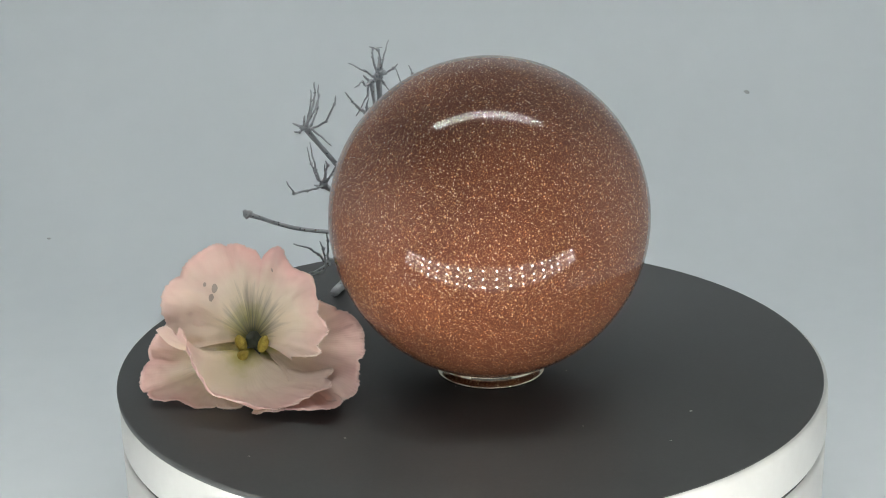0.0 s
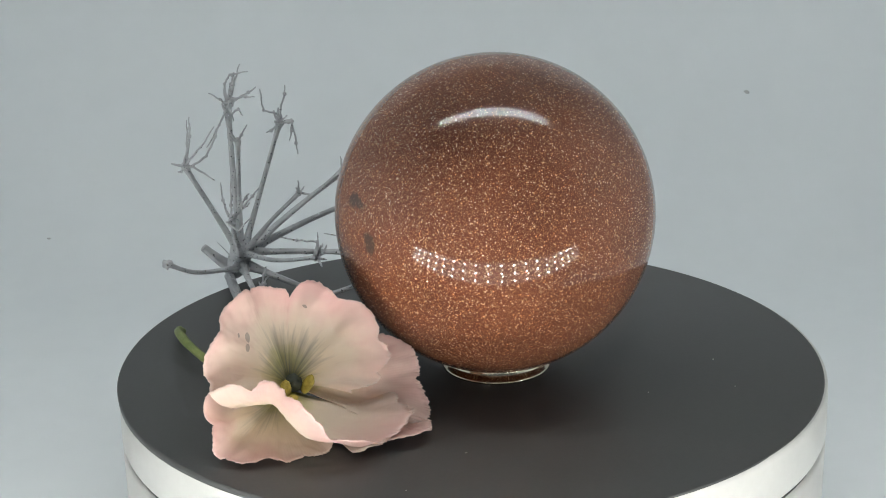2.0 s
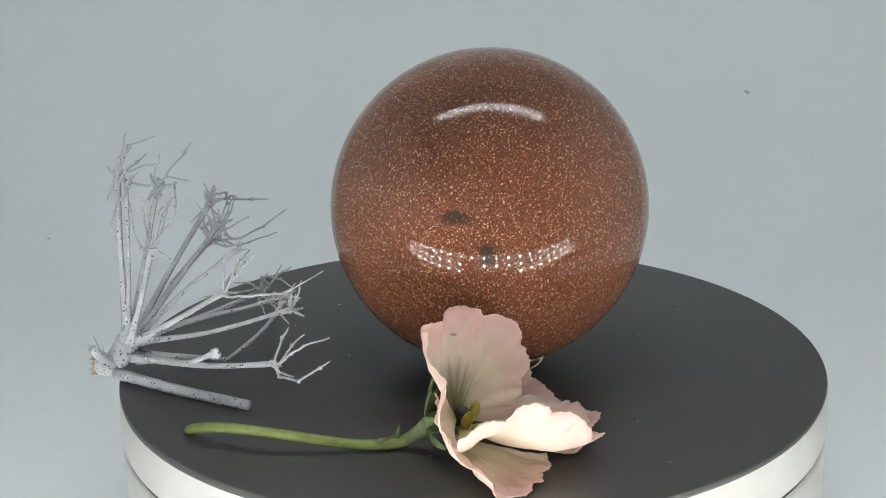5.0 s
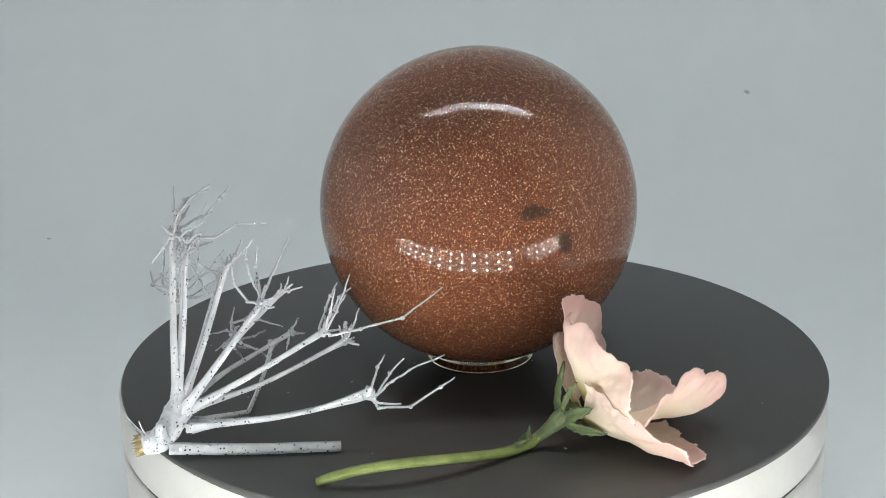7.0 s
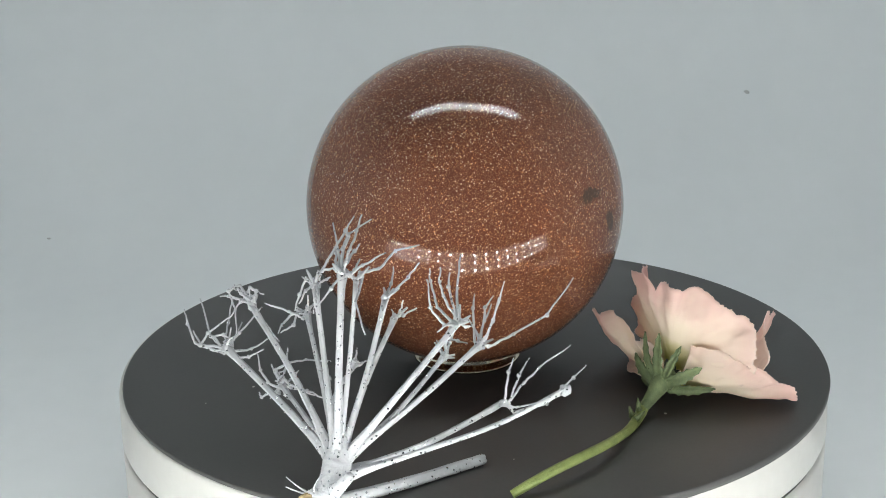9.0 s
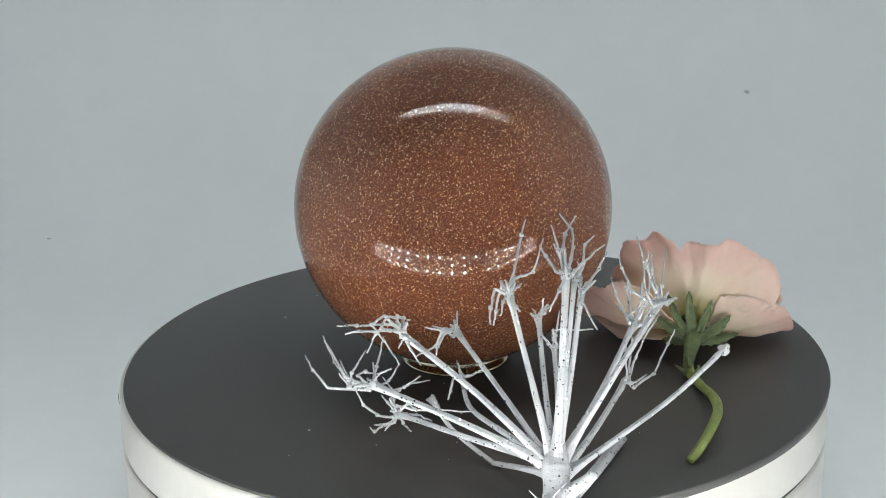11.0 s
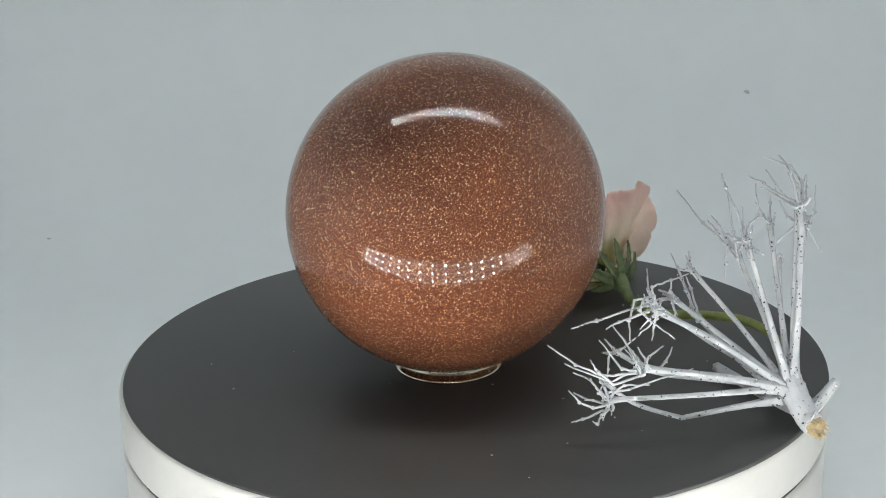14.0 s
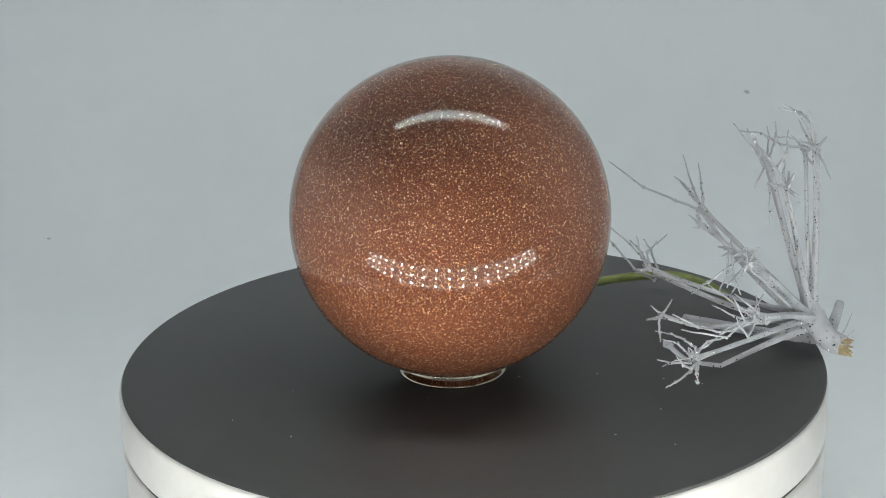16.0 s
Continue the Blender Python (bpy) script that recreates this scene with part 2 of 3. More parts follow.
def lathe(profile, steps=96, closed=False):
    """Turns (radius, height) pairs round z; radius 0 closes to a point."""
    bm = bmesh.new()
    rings = []
    for r, z in profile:
        if r < 1e-7:
            rings.append([bm.verts.new((0, 0, z))])
        else:
            rings.append([bm.verts.new((r * math.cos(a), r * math.sin(a), z)) for a in (2 * math.pi * i / steps for i in range(steps))])
    pairs = list(zip(rings, rings[1:])) + ([(rings[-1], rings[0])] if closed else [])
    for a, b in pairs:
        for i in range(steps):
            j = (i + 1) % steps
            if len(a) == 1 and len(b) == 1:
                continue
            if len(a) == 1:
                bm.faces.new((a[0], b[j], b[i]))
            elif len(b) == 1:
                bm.faces.new((a[i], a[j], b[0]))
            else:
                bm.faces.new((a[i], a[j], b[j], b[i]))
    bmesh.ops.recalc_face_normals(bm, faces=bm.faces)
    return bm


def box(bm, m, sx, sy, sz, bevel=0.0):
    made = bmesh.ops.create_cube(bm, size=1, matrix=m @ Matrix.Diagonal((sx, sy, sz, 1)))
    if bevel:
        edges = {e for v in made["verts"] for e in v.link_edges}
        bmesh.ops.bevel(bm, geom=list(edges), offset=bevel, segments=2, affect="EDGES")
    return bm


def spline(points, steps):
    """A smooth curve through the points (Catmull-Rom)."""
    ps = [Vector(p) for p in points]
    ps = [2 * ps[0] - ps[1]] + ps + [2 * ps[-1] - ps[-2]]
    out = []
    for a, b, c, d in zip(ps, ps[1:], ps[2:], ps[3:]):
        for i in range(steps):
            s = i / steps
            out.append(0.5 * (2 * b + (c - a) * s + (2 * a - 5 * b + 4 * c - d) * s * s + (3 * b - a - 3 * c + d) * s ** 3))
    out.append(ps[-2])
    return out


def tube(bm, line, radii, sides=8, lump=0.0, rnd=None, flute=0.0):
    """A tube along line, its radius going through radii; lump: unevenness of the radius; flute: depth of the grooves along it."""
    n = len(line)
    prev, rings = None, []
    for i, p in enumerate(line):
        way = (line[min(i + 1, n - 1)] - line[max(i - 1, 0)]).normalized()
        side = way.orthogonal().normalized() if prev is None else (prev - way * prev.dot(way)).normalized()
        prev = side
        up = way.cross(side)
        f = i / max(n - 1, 1) * (len(radii) - 1)
        k = min(int(f), len(radii) - 2)
        r = radii[k] + (radii[k + 1] - radii[k]) * (f - k)
        ring = []
        for s in range(sides):
            a = 2 * math.pi * s / sides
            q = r * (1 + (lump * (rnd.random() - 0.5) if lump else 0) + (flute if s % 3 else -2 * flute))
            ring.append(bm.verts.new(p + (side * math.cos(a) + up * math.sin(a)) * q))
        rings.append(ring)
    for a, b in zip(rings, rings[1:]):
        for s in range(sides):
            bm.faces.new((a[s], a[(s + 1) % sides], b[(s + 1) % sides], b[s]))
    bm.faces.new(list(reversed(rings[0])))
    bm.faces.new(rings[-1])
    return bm


def mm(*p):
    return Vector(p) * 0.001


def empty_at(name, place):
    ob = new(name)
    ob.empty_display_size = 0.01
    ob.location = place
    return ob


# ---- the tent ----
def backdrop():
    """Floor that sweeps up into the back wall, one cloth."""
    bm = bmesh.new()
    line = [(-0.30, 0.0), (0.20, 0.0)]
    line += [(0.20 + 0.16 * math.sin(a), 0.16 - 0.16 * math.cos(a)) for a in (math.pi / 2 * i / 16 for i in range(1, 17))]
    line += [(0.36, 0.30), (0.36, 0.505)]
    rows = [[bm.verts.new((x, y, FLOOR + z)) for x in (-0.34, -0.17, 0, 0.17, 0.34)] for y, z in line]
    for a, b in zip(rows, rows[1:]):
        for i in range(4):
            bm.faces.new((a[i], a[i + 1], b[i + 1], b[i]))
    ob = mesh_object("backdrop", bm, M_TENT)
    mod = ob.modifiers.new("thick", "SOLIDIFY")
    mod.thickness, mod.offset = 0.004, -1
    return tagged(ob, "pale grey seamless cloth sweep of a photo light tent", "backdrop", kind="structure")


def lint(place, normal, size):
    """A fleck of dirt stuck on the cloth."""
    bm = bmesh.new()
    turn = Vector(normal).to_track_quat("Z", "Y").to_matrix().to_4x4()
    bmesh.ops.create_icosphere(bm, subdivisions=3, radius=size, matrix=turn @ Matrix.Diagonal((1.3, 0.9, 0.18, 1)))
    for v in bm.verts:
        v.co += v.co * 0.9 * noise.noise(v.co * 700)
    ob = mesh_object("lint_fleck", bm, M_SPECK)
    ob.location = place
    return tagged(ob, "small grey fleck of lint on the cloth backdrop", "lint fleck", group="lint flecks")


def tent_panel(name, m, sx, sy, sz, label):
    ob = mesh_object(name, box(bmesh.new(), m, sx, sy, sz, 0.002), M_TENT, False)
    return tagged(ob, label, "tent wall", kind="structure")


backdrop()
lint((0.11667, 0.31660, -0.0072), (0, -0.741, 0.672), 0.0009)
lint((-0.17042, 0.25650, -0.0474), (0, -0.337, 0.942), 0.0006)
MID = FLOOR + 0.25
tent_panel("wall_west", pose(-0.347, 0.035, MID), 0.006, 0.67, 0.512, "white cloth side wall of a photo light tent")
tent_panel("wall_east", pose(0.347, 0.035, MID), 0.006, 0.67, 0.512, "white cloth side wall of a photo light tent")
tent_panel("ceiling", pose(0, 0.035, FLOOR + 0.512), 0.70, 0.67, 0.006, "white cloth roof of a photo light tent")
tagged(mesh_object("ground", box(bmesh.new(), pose(0, -0.3, FLOOR - 0.025), 3.0, 2.4, 0.03, 0.004), M_TABLE, False), "plain grey table top under the light tent", "table top", kind="structure")


def led_bar(name, centre, normal, glow, haze, label):
    """A board with three rows of twenty diodes that face along normal, in a shallow housing."""
    thing = empty_at(name, centre)
    turn = Vector(normal).to_track_quat("Z", "X").to_matrix().to_4x4()
    # local z faces the ball, local x along the rows
    side = Vector((1, 0, 0))
    z = Vector(normal).normalized()
    y = z.cross(side).normalized()
    turn = Matrix((side, y, z)).transposed().to_4x4()
    part("board", box(bmesh.new(), turn @ pose(0, 0, -0.002), 0.460, 0.048, 0.0016, 0.0003), M_BOARD, thing, "white circuit board", False)
    part("housing", box(bmesh.new(), turn @ pose(0, 0, -0.0065), 0.466, 0.052, 0.007, 0.001), M_ALU, thing, "brushed aluminium housing", False)
    # added glowing sheet: gives the haze round the diodes in the ball's reflection
    part("glare_sheet", box(bmesh.new(), turn @ pose(0, 0, -0.0009), 0.452, 0.044, 0.0004, 0.0001), haze, thing, "faintly glowing sheet added for the glare round the diodes", False)
    bm = box(bmesh.new(), turn @ pose(0, 0, -0.0003), 0.0026, 0.0026, 0.0006, 0.0001)
    first = part("diode", bm, glow, thing, "small glowing white diode", False)
    for r in range(3):
        for c in range(20):
            at = turn @ Vector(((c - 9.5) * 0.0221, (r - 1) * 0.0150, 0))
            if r == 0 and c == 0:
                first.location = at
                continue
            o = new("diode", first.data)
            o.parent, o.location = thing, at
            tagged(o, "small glowing white diode")
    return tagged(thing, label, "light bar")


led_bar("led_light_bar", (0.004, -0.002, 0.425), (0, 0, -1), M_DIODE_TOP, M_HAZE_TOP, "lit bar with rows of white diodes under the tent roof")
front = led_bar("led_light_bar", (0.004, -0.158, -0.008), (0, 0.90, 0.43), M_DIODE_FRONT, M_HAZE_FRONT, "lit bar with rows of white diodes on the tent floor")
for x in (-0.17, 0.17):
    part("foot", box(bmesh.new(), pose(x, -0.012, (FLOOR + 0.008) / 2 - 0.004), 0.02, 0.012, -FLOOR - 0.016, 0.001), M_ALU, front, "aluminium foot", False)


# ---- turntable ----
MAT_Z, MAT_SLOPE = 0.0010, (-0.0018, 0.0038)       # the mat lies a little uneven
HAIR = 0.205                                       # angle round the platter


def turntable():
    thing = empty_at("turntable", (0, 0, 0))
    base = part("base", lathe([(0, FLOOR), (0.095, FLOOR), (0.0985, FLOOR + 0.002), (0.0995, FLOOR + 0.006), (0.1002, -0.0170), (0.0998, -0.0160), (0.0985, -0.0156), (0, -0.0156)], 160), M_WHITE, thing, "white round plastic base")
    # ring set almost flush; its near-black colour paints the gap's shade
    part("gap_shade", lathe([(0, -0.0158), (0.0990, -0.0158), (0.0990, -0.0141), (0, -0.0141)], 128), M_GAP, base, "near-black ring standing in for the shade in the gap")
    platter = part("platter", lathe([(0, -0.0142), (0.0985, -0.0142), (0.1000, -0.0139), (0.1004, -0.0130), (0.1004, -0.0014), (0.1002, -0.0002), (0.0998, 0.0003), (0, 0.0003)], 160), M_WHITE, thing, "white round rotating platter")
    mat = lathe([(0, 0), (0.0996, 0), (0.0999, -0.0001), (0.1001, -0.0005), (0.0999, -0.0009), (0, -0.0009)], 200)
    for v in mat.verts:
        v.co.x -= 0.0009
        v.co.y -= 0.0001
        if v.co.z > -0.0008:
            v.co.z += MAT_Z + MAT_SLOPE[0] * v.co.x + MAT_SLOPE[1] * v.co.y
    part("mat", mat, M_MAT, platter, "matt black rubber mat, slightly off centre")
    rnd = random.Random(9)
    spots = [(40.9, 48.5), (43.9, 64.8), (2.3, 66.2), (0.9, 36.3), (40.8, 48.2), (58.9, -35.7), (21.9, 57.5), (-58.5, -61.2), (58.9, -35.6)]
    spots += [(rnd.uniform(-65, 65), rnd.uniform(-65, 65)) for _ in range(10)]
    bm = bmesh.new()
    for x, y in spots:
        z = MAT_Z + (MAT_SLOPE[0] * x + MAT_SLOPE[1] * y) * 0.001
        size = rnd.uniform(0.00016, 0.0003)
        bmesh.ops.create_icosphere(bm, subdivisions=1, radius=size, matrix=Matrix.Translation((x * 0.001, y * 0.001, z + size * 0.4)) @ pose(0, 0, 0, 0, 0, rnd.uniform(0, 180)) @ Matrix.Diagonal((1.6, 0.8, 0.6, 1)))
    tagged(part("dust", bm, M_LINT, platter, "pale dust specks on the mat"), kind="stuff")
    # a fine dark hair stuck on the platter's side
    line = [Vector((0.1006 * math.cos(a), 0.1006 * math.sin(a), z)) for a, z in ((HAIR + 0.004, -0.0004), (HAIR + 0.006, -0.0016), (HAIR, -0.0030), (HAIR - 0.016, -0.0046), (HAIR - 0.04, -0.0060))]
    part("hair", tube(bmesh.new(), spline(line, 5), [0.00005, 0.00009, 0.00008, 0.00004], 5), M_GAP, platter, "fine dark hair on the platter's side")
    tagged(thing, "white motorised turntable with a black mat on its platter", "turntable")
    return platter


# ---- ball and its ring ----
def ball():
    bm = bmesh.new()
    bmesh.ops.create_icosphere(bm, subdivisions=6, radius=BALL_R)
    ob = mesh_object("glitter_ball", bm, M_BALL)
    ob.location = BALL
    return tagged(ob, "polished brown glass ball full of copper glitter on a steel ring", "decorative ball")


def ring():
    z0 = BALL[2] - MAT_Z - math.sqrt(BALL_R ** 2 - 0.0126 ** 2)
    bm = lathe([(0.0116, 0.0), (0.0147, 0.0), (0.0152, 0.0003), (0.01525, 0.0007), (0.0150, 0.0010), (0.0143, 0.0013), (0.0137, 0.0018), (0.0133, z0 - 0.0006), (0.0133, z0 - 0.0001), (0.0131, z0 + 0.0003), (0.0126, z0 + 0.0001), (0.0118, 0.0012)], 128, True)
    ob = mesh_object("ring_stand", bm, M_STEEL)
    ob.location = (BALL[0], BALL[1], MAT_Z)
    return tagged(ob, "low polished steel ring that holds the ball", "ring stand")


# ---- cloth flower ----
def petal(name, base, rim, sag, material, flower, label, ruffle=0.0008, notch=(), even=0.35, tint=1.0, nu=24, per=30, seed=1, lobes=6, up=True):
    """A fan of cloth from base to the rim curve; sag: how the middle hangs away from the straight line; notch: (place along the rim, depth)."""
    rnd = random.Random(seed)
    edge = spline([mm(*p) for p in rim], per)
    b, s = mm(*base), mm(*sag)
    bm = bmesh.new()
    uvl = bm.loops.layers.uv.new("petal")
    n = len(edge)
    where, rows = {}, []
    phase = [rnd.uniform(0, 6.28) for _ in range(4)]
    if notch:
        phase[0] = -math.pi * lobes * notch[0][0]
    for j, e in enumerate(edge):
        w = j / (n - 1)
        scallop = 0.93 + 0.086 * abs(math.sin(w * math.pi * lobes + phase[0])) ** 0.6 - 0.03 * noise.noise((w * 9, seed * 3.1, 0)) - 0.010 * noise.noise((w * 60, seed, 0))
        fray = 0.016 * rnd.random() ** 2 + 0.010 * (rnd.random() < 0.12)        # threads that stick out of the cut rim
        for at, deep in notch:
            scallop -= deep * max(0, 1 - abs(w - at) / 0.02)
        row = []
        for i in range(nu):
            u = i / (nu - 1)
            u2 = u * (scallop if u > 0.5 else 1 - (1 - scallop) * u * 2) + (fray if i == nu - 1 else 0)
            across = math.sin(math.pi * w)
            mid = (b + e) / 2 + s * (even + (1 - even) * across)
            p = b * (1 - u2) ** 2 + mid * 2 * u2 * (1 - u2) + e * u2 ** 2
            tang = edge[min(j + 1, n - 1)] - edge[max(j - 1, 0)]
            nor = tang.cross(e - b).normalized()
            p += nor * ruffle * u ** 2 * (0.7 * math.sin(w * 17 + phase[2]) + 0.75 * math.sin(w * math.pi * 2 * lobes + phase[3])) + nor * 0.00006 * u * math.sin(w * 70 + u * 5)
            p += nor * u * (0.0016 * noise.noise(p * 120 + Vector((seed, 0, 0))) + 0.0006 * noise.noise(p * 420))
            p.z = max(p.z, 0.0014)
            v = bm.verts.new(p)
            where[v] = (u, w)
            row.append(v)
        rows.append(row)
    for a, c in zip(rows, rows[1:]):
        for i in range(nu - 1):
            f = bm.faces.new((a[i], a[i + 1], c[i + 1], c[i]))
            for lp in f.loops:
                lp[uvl].uv = (where[lp.vert][0] * tint, where[lp.vert][1])
    bmesh.ops.translate(bm, verts=bm.verts, vec=-flower.location)
    ob = part(name, bm, material, flower, label)
    mod = ob.modifiers.new("cloth", "SOLIDIFY")
    mod.thickness, mod.offset = 0.00028, 0
    ob.data.materials.append(material)
    ob.data.materials[0 if up else 1] = M_PETAL_BACK        # the back of the cloth is dyed more faintly
    mod.material_offset = 1
    return ob


def cloth_flower():
    flower = empty_at("cloth_flower", mm(-62, 0, 0))
    org = flower.location
    petal("upper_petal", (-62, -6.5, 11.5), [(-81, -10, 9.5), (-87, -8, 18), (-83.5, -7, 31), (-71.5, 1.6, 37.8), (-62, -2, 37.0), (-53, -7.5, 38.5), (-43, -17, 32), (-40, -21, 21), (-43.5, -22, 14.5), (-50, -19, 10.5)],
          (0, 4.5, 3), M_PETAL_MARK, flower, "broad upright pink petal with grey-green streaks", 0.0014, [(0.485, 0.11)], seed=3, lobes=8)
    petal("side_petal", (-60, -5, 10), [(-50, -3, 22), (-42, -7, 23), (-35, -10, 21.5), (-31, -17, 17.5), (-30, -22, 12), (-32.5, -29, 6), (-39, -33, 4), (-47, -31, 5)],
          (1, 4, -2), M_PETAL, flower, "pale pink petal behind the upright one", 0.0007, seed=5, lobes=3)
    petal("lower_petal", (-62, -7, 9.5), [(-84, -9, 13.5), (-88, -12.3, 16.3), (-83, -19, 20.3), (-79.5, -26, 22.6), (-77, -32, 23.3), (-75.5, -39, 19), (-69, -43.5, 13), (-61, -44, 8), (-50, -41, 6), (-40.5, -33.5, 7.5), (-38.5, -25, 8.5), (-41, -19, 8)],
          (-9, -3.5, -7), M_PETAL_CREAM, flower, "cream-pink petal that curls up at its rim", 0.0006, even=0.5, seed=7)
    petal("bottom_petal", (-64, -4, 8), [(-70, -2.5, 22), (-82, -5.5, 19), (-89, -10, 14), (-91, -18, 9), (-91, -23.5, 4.5), (-86, -28.5, 3.2), (-77, -30, 1.6), (-69, -31, 1.8), (-62, -30, 2)],
          (-3, -2, -3), M_PETAL_FAINT, flower, "pink petal with grey streaks lying on the mat", 0.0008, seed=11, up=False)
    petal("bottom_side_petal", (-60, -4, 8), [(-60, -36, 2.5), (-52, -40, 4.5), (-42.5, -40.8, 4.6), (-37, -38, 4.4), (-34.5, -30.5, 4.6), (-42, -16, 3)],
          (1, -2, -3), M_PETAL, flower, "small pale pink petal resting on the mat", 0.0003, seed=13, lobes=2)
    # throat and anthers
    bm = bmesh.new()
    bmesh.ops.create_icosphere(bm, subdivisions=3, radius=0.0024, matrix=Matrix.Translation(mm(-61.5, -7.6, 12.2) - org))
    for v in bm.verts:
        v.co += v.normal * 0.0005 * noise.noise(v.co * 900)
    part("throat", bm, M_THROAT, flower, "dark throat")
    for c, lean in ((mm(-64.9, -9.6, 12.0), -25), (mm(-58.6, -10.2, 12.0), 30), (mm(-65.0, -11.5, 8.6), 75)):
        bm = bmesh.new()
        m = Matrix.Translation(c - org) @ pose(0, 0, 0, 20, lean * 0.6, 0) @ Matrix.Diagonal((0.0015, 0.0014, 0.0031, 1))
        bmesh.ops.create_icosphere(bm, subdivisions=3, radius=1, matrix=m)
        for v in bm.verts:
            v.co += v.normal * 0.0003 * noise.noise(v.co * 1500)
        part("anther", bm, M_ANTHER, flower, "mustard anther with dark dots")
    # calyx, sepals, stem
    rnd = random.Random(4)
    line = [mm(*p) - org for p in ((-61, 7, 4.2), (-61.6, 4, 6.4), (-62.2, 1.5, 8.6), (-62.6, -1, 10.2), (-62.8, -4, 10.8))]
    part("calyx", tube(bmesh.new(), spline(line, 5), [0.0014, 0.0018, 0.0024, 0.0029, 0.0022], 14, 0.06, rnd), M_SEPAL, flower, "green calyx")
    for tip, mid, wide in (((-61.1, -0.8, 23.4), (-61.8, 0.9, 15.5), 1.3), ((-55.2, -3.4, 21.8), (-58.4, 0.0, 15.0), 1.0), ((-67.7, -1.2, 21.0), (-65.4, 0.8, 15.0), 1.0), ((-73.1, -3.2, 15.4), (-68.2, 0.4, 12.2), 1.5),
                           ((-75.6, -6.2, 8.8), (-69.0, -1.4, 8.6), 1.3), ((-52.3, -3.3, 15.0), (-56.6, -0.4, 12.0), 1.6), ((-54.0, -4.0, 7.6), (-58, -1.2, 8.4), 1.2)):
        a, m_, z = mm(-62.6, 0.7, 8.9), mm(*mid), mm(*tip)
        curve = spline([a, m_, z], 9)
        out = mm(-62.6, -14, 11)
        bm = bmesh.new()
        rows = []
        for i, p in enumerate(curve):
            s = i / (len(curve) - 1)
            width = 0.00128 * wide * (0.55 + 1.9 * s) * (1 - s) ** 0.75 * (1.18 if i % 3 == 1 else 0.86) + 0.0001
            way = (curve[min(i + 1, len(curve) - 1)] - curve[max(i - 1, 0)]).normalized()
            face = (p - out).normalized()
            side = way.cross(face).normalized()
            face = side.cross(way)
            cup = face * (0.0002 + 0.06 * width)
            rows.append([bm.verts.new(p - org + side * width + cup), bm.verts.new(p - org + side * width * 0.45), bm.verts.new(p - org - face * 0.0003), bm.verts.new(p - org - side * width * 0.45), bm.verts.new(p - org - side * width + cup)])
        for r, q in zip(rows, rows[1:]):
            for k in range(4):
                bm.faces.new((r[k], r[k + 1], q[k + 1], q[k]))
        ob = part("sepal", bm, M_SEPAL, flower, "pointed green sepal with a toothed edge")
        ob.modifiers.new("thick", "SOLIDIFY").thickness = 0.00025
    line = [mm(*p) - org for p in ((-59.6, 66.8, 2.3), (-61.5, 64.5, 3.8), (-65, 57, 6.2), (-67.5, 46, 7.0), (-67, 33, 5.6), (-64, 19, 3.2), (-61.5, 10, 3.0), (-61, 7, 4.2))]
    part("stem", tube(bmesh.new(), spline(line, 8), [0.0011, 0.0013, 0.0013, 0.0013, 0.0013, 0.0014, 0.0015], 12, 0.05, rnd, 0.04), M_GREEN, flower, "bent light green stem")
    for at, tip in (((-61.3, 9.6, 4.6), (-60.6, 9.0, 8.0)), ((-60.4, 11.5, 3.6), (-57.6, 8.4, 4.6)), ((-63, 14, 4), (-64, 11, 5.6))):
        part("leaf_scar", tube(bmesh.new(), [mm(*at) - org, (mm(*at) + mm(*tip)) / 2 - org, mm(*tip) - org], [0.0009, 0.0006, 0.0002], 6), M_SEPAL, flower)
    return tagged(flower, "pink cloth flower with a bent green stem lying on the mat", "artificial flower")


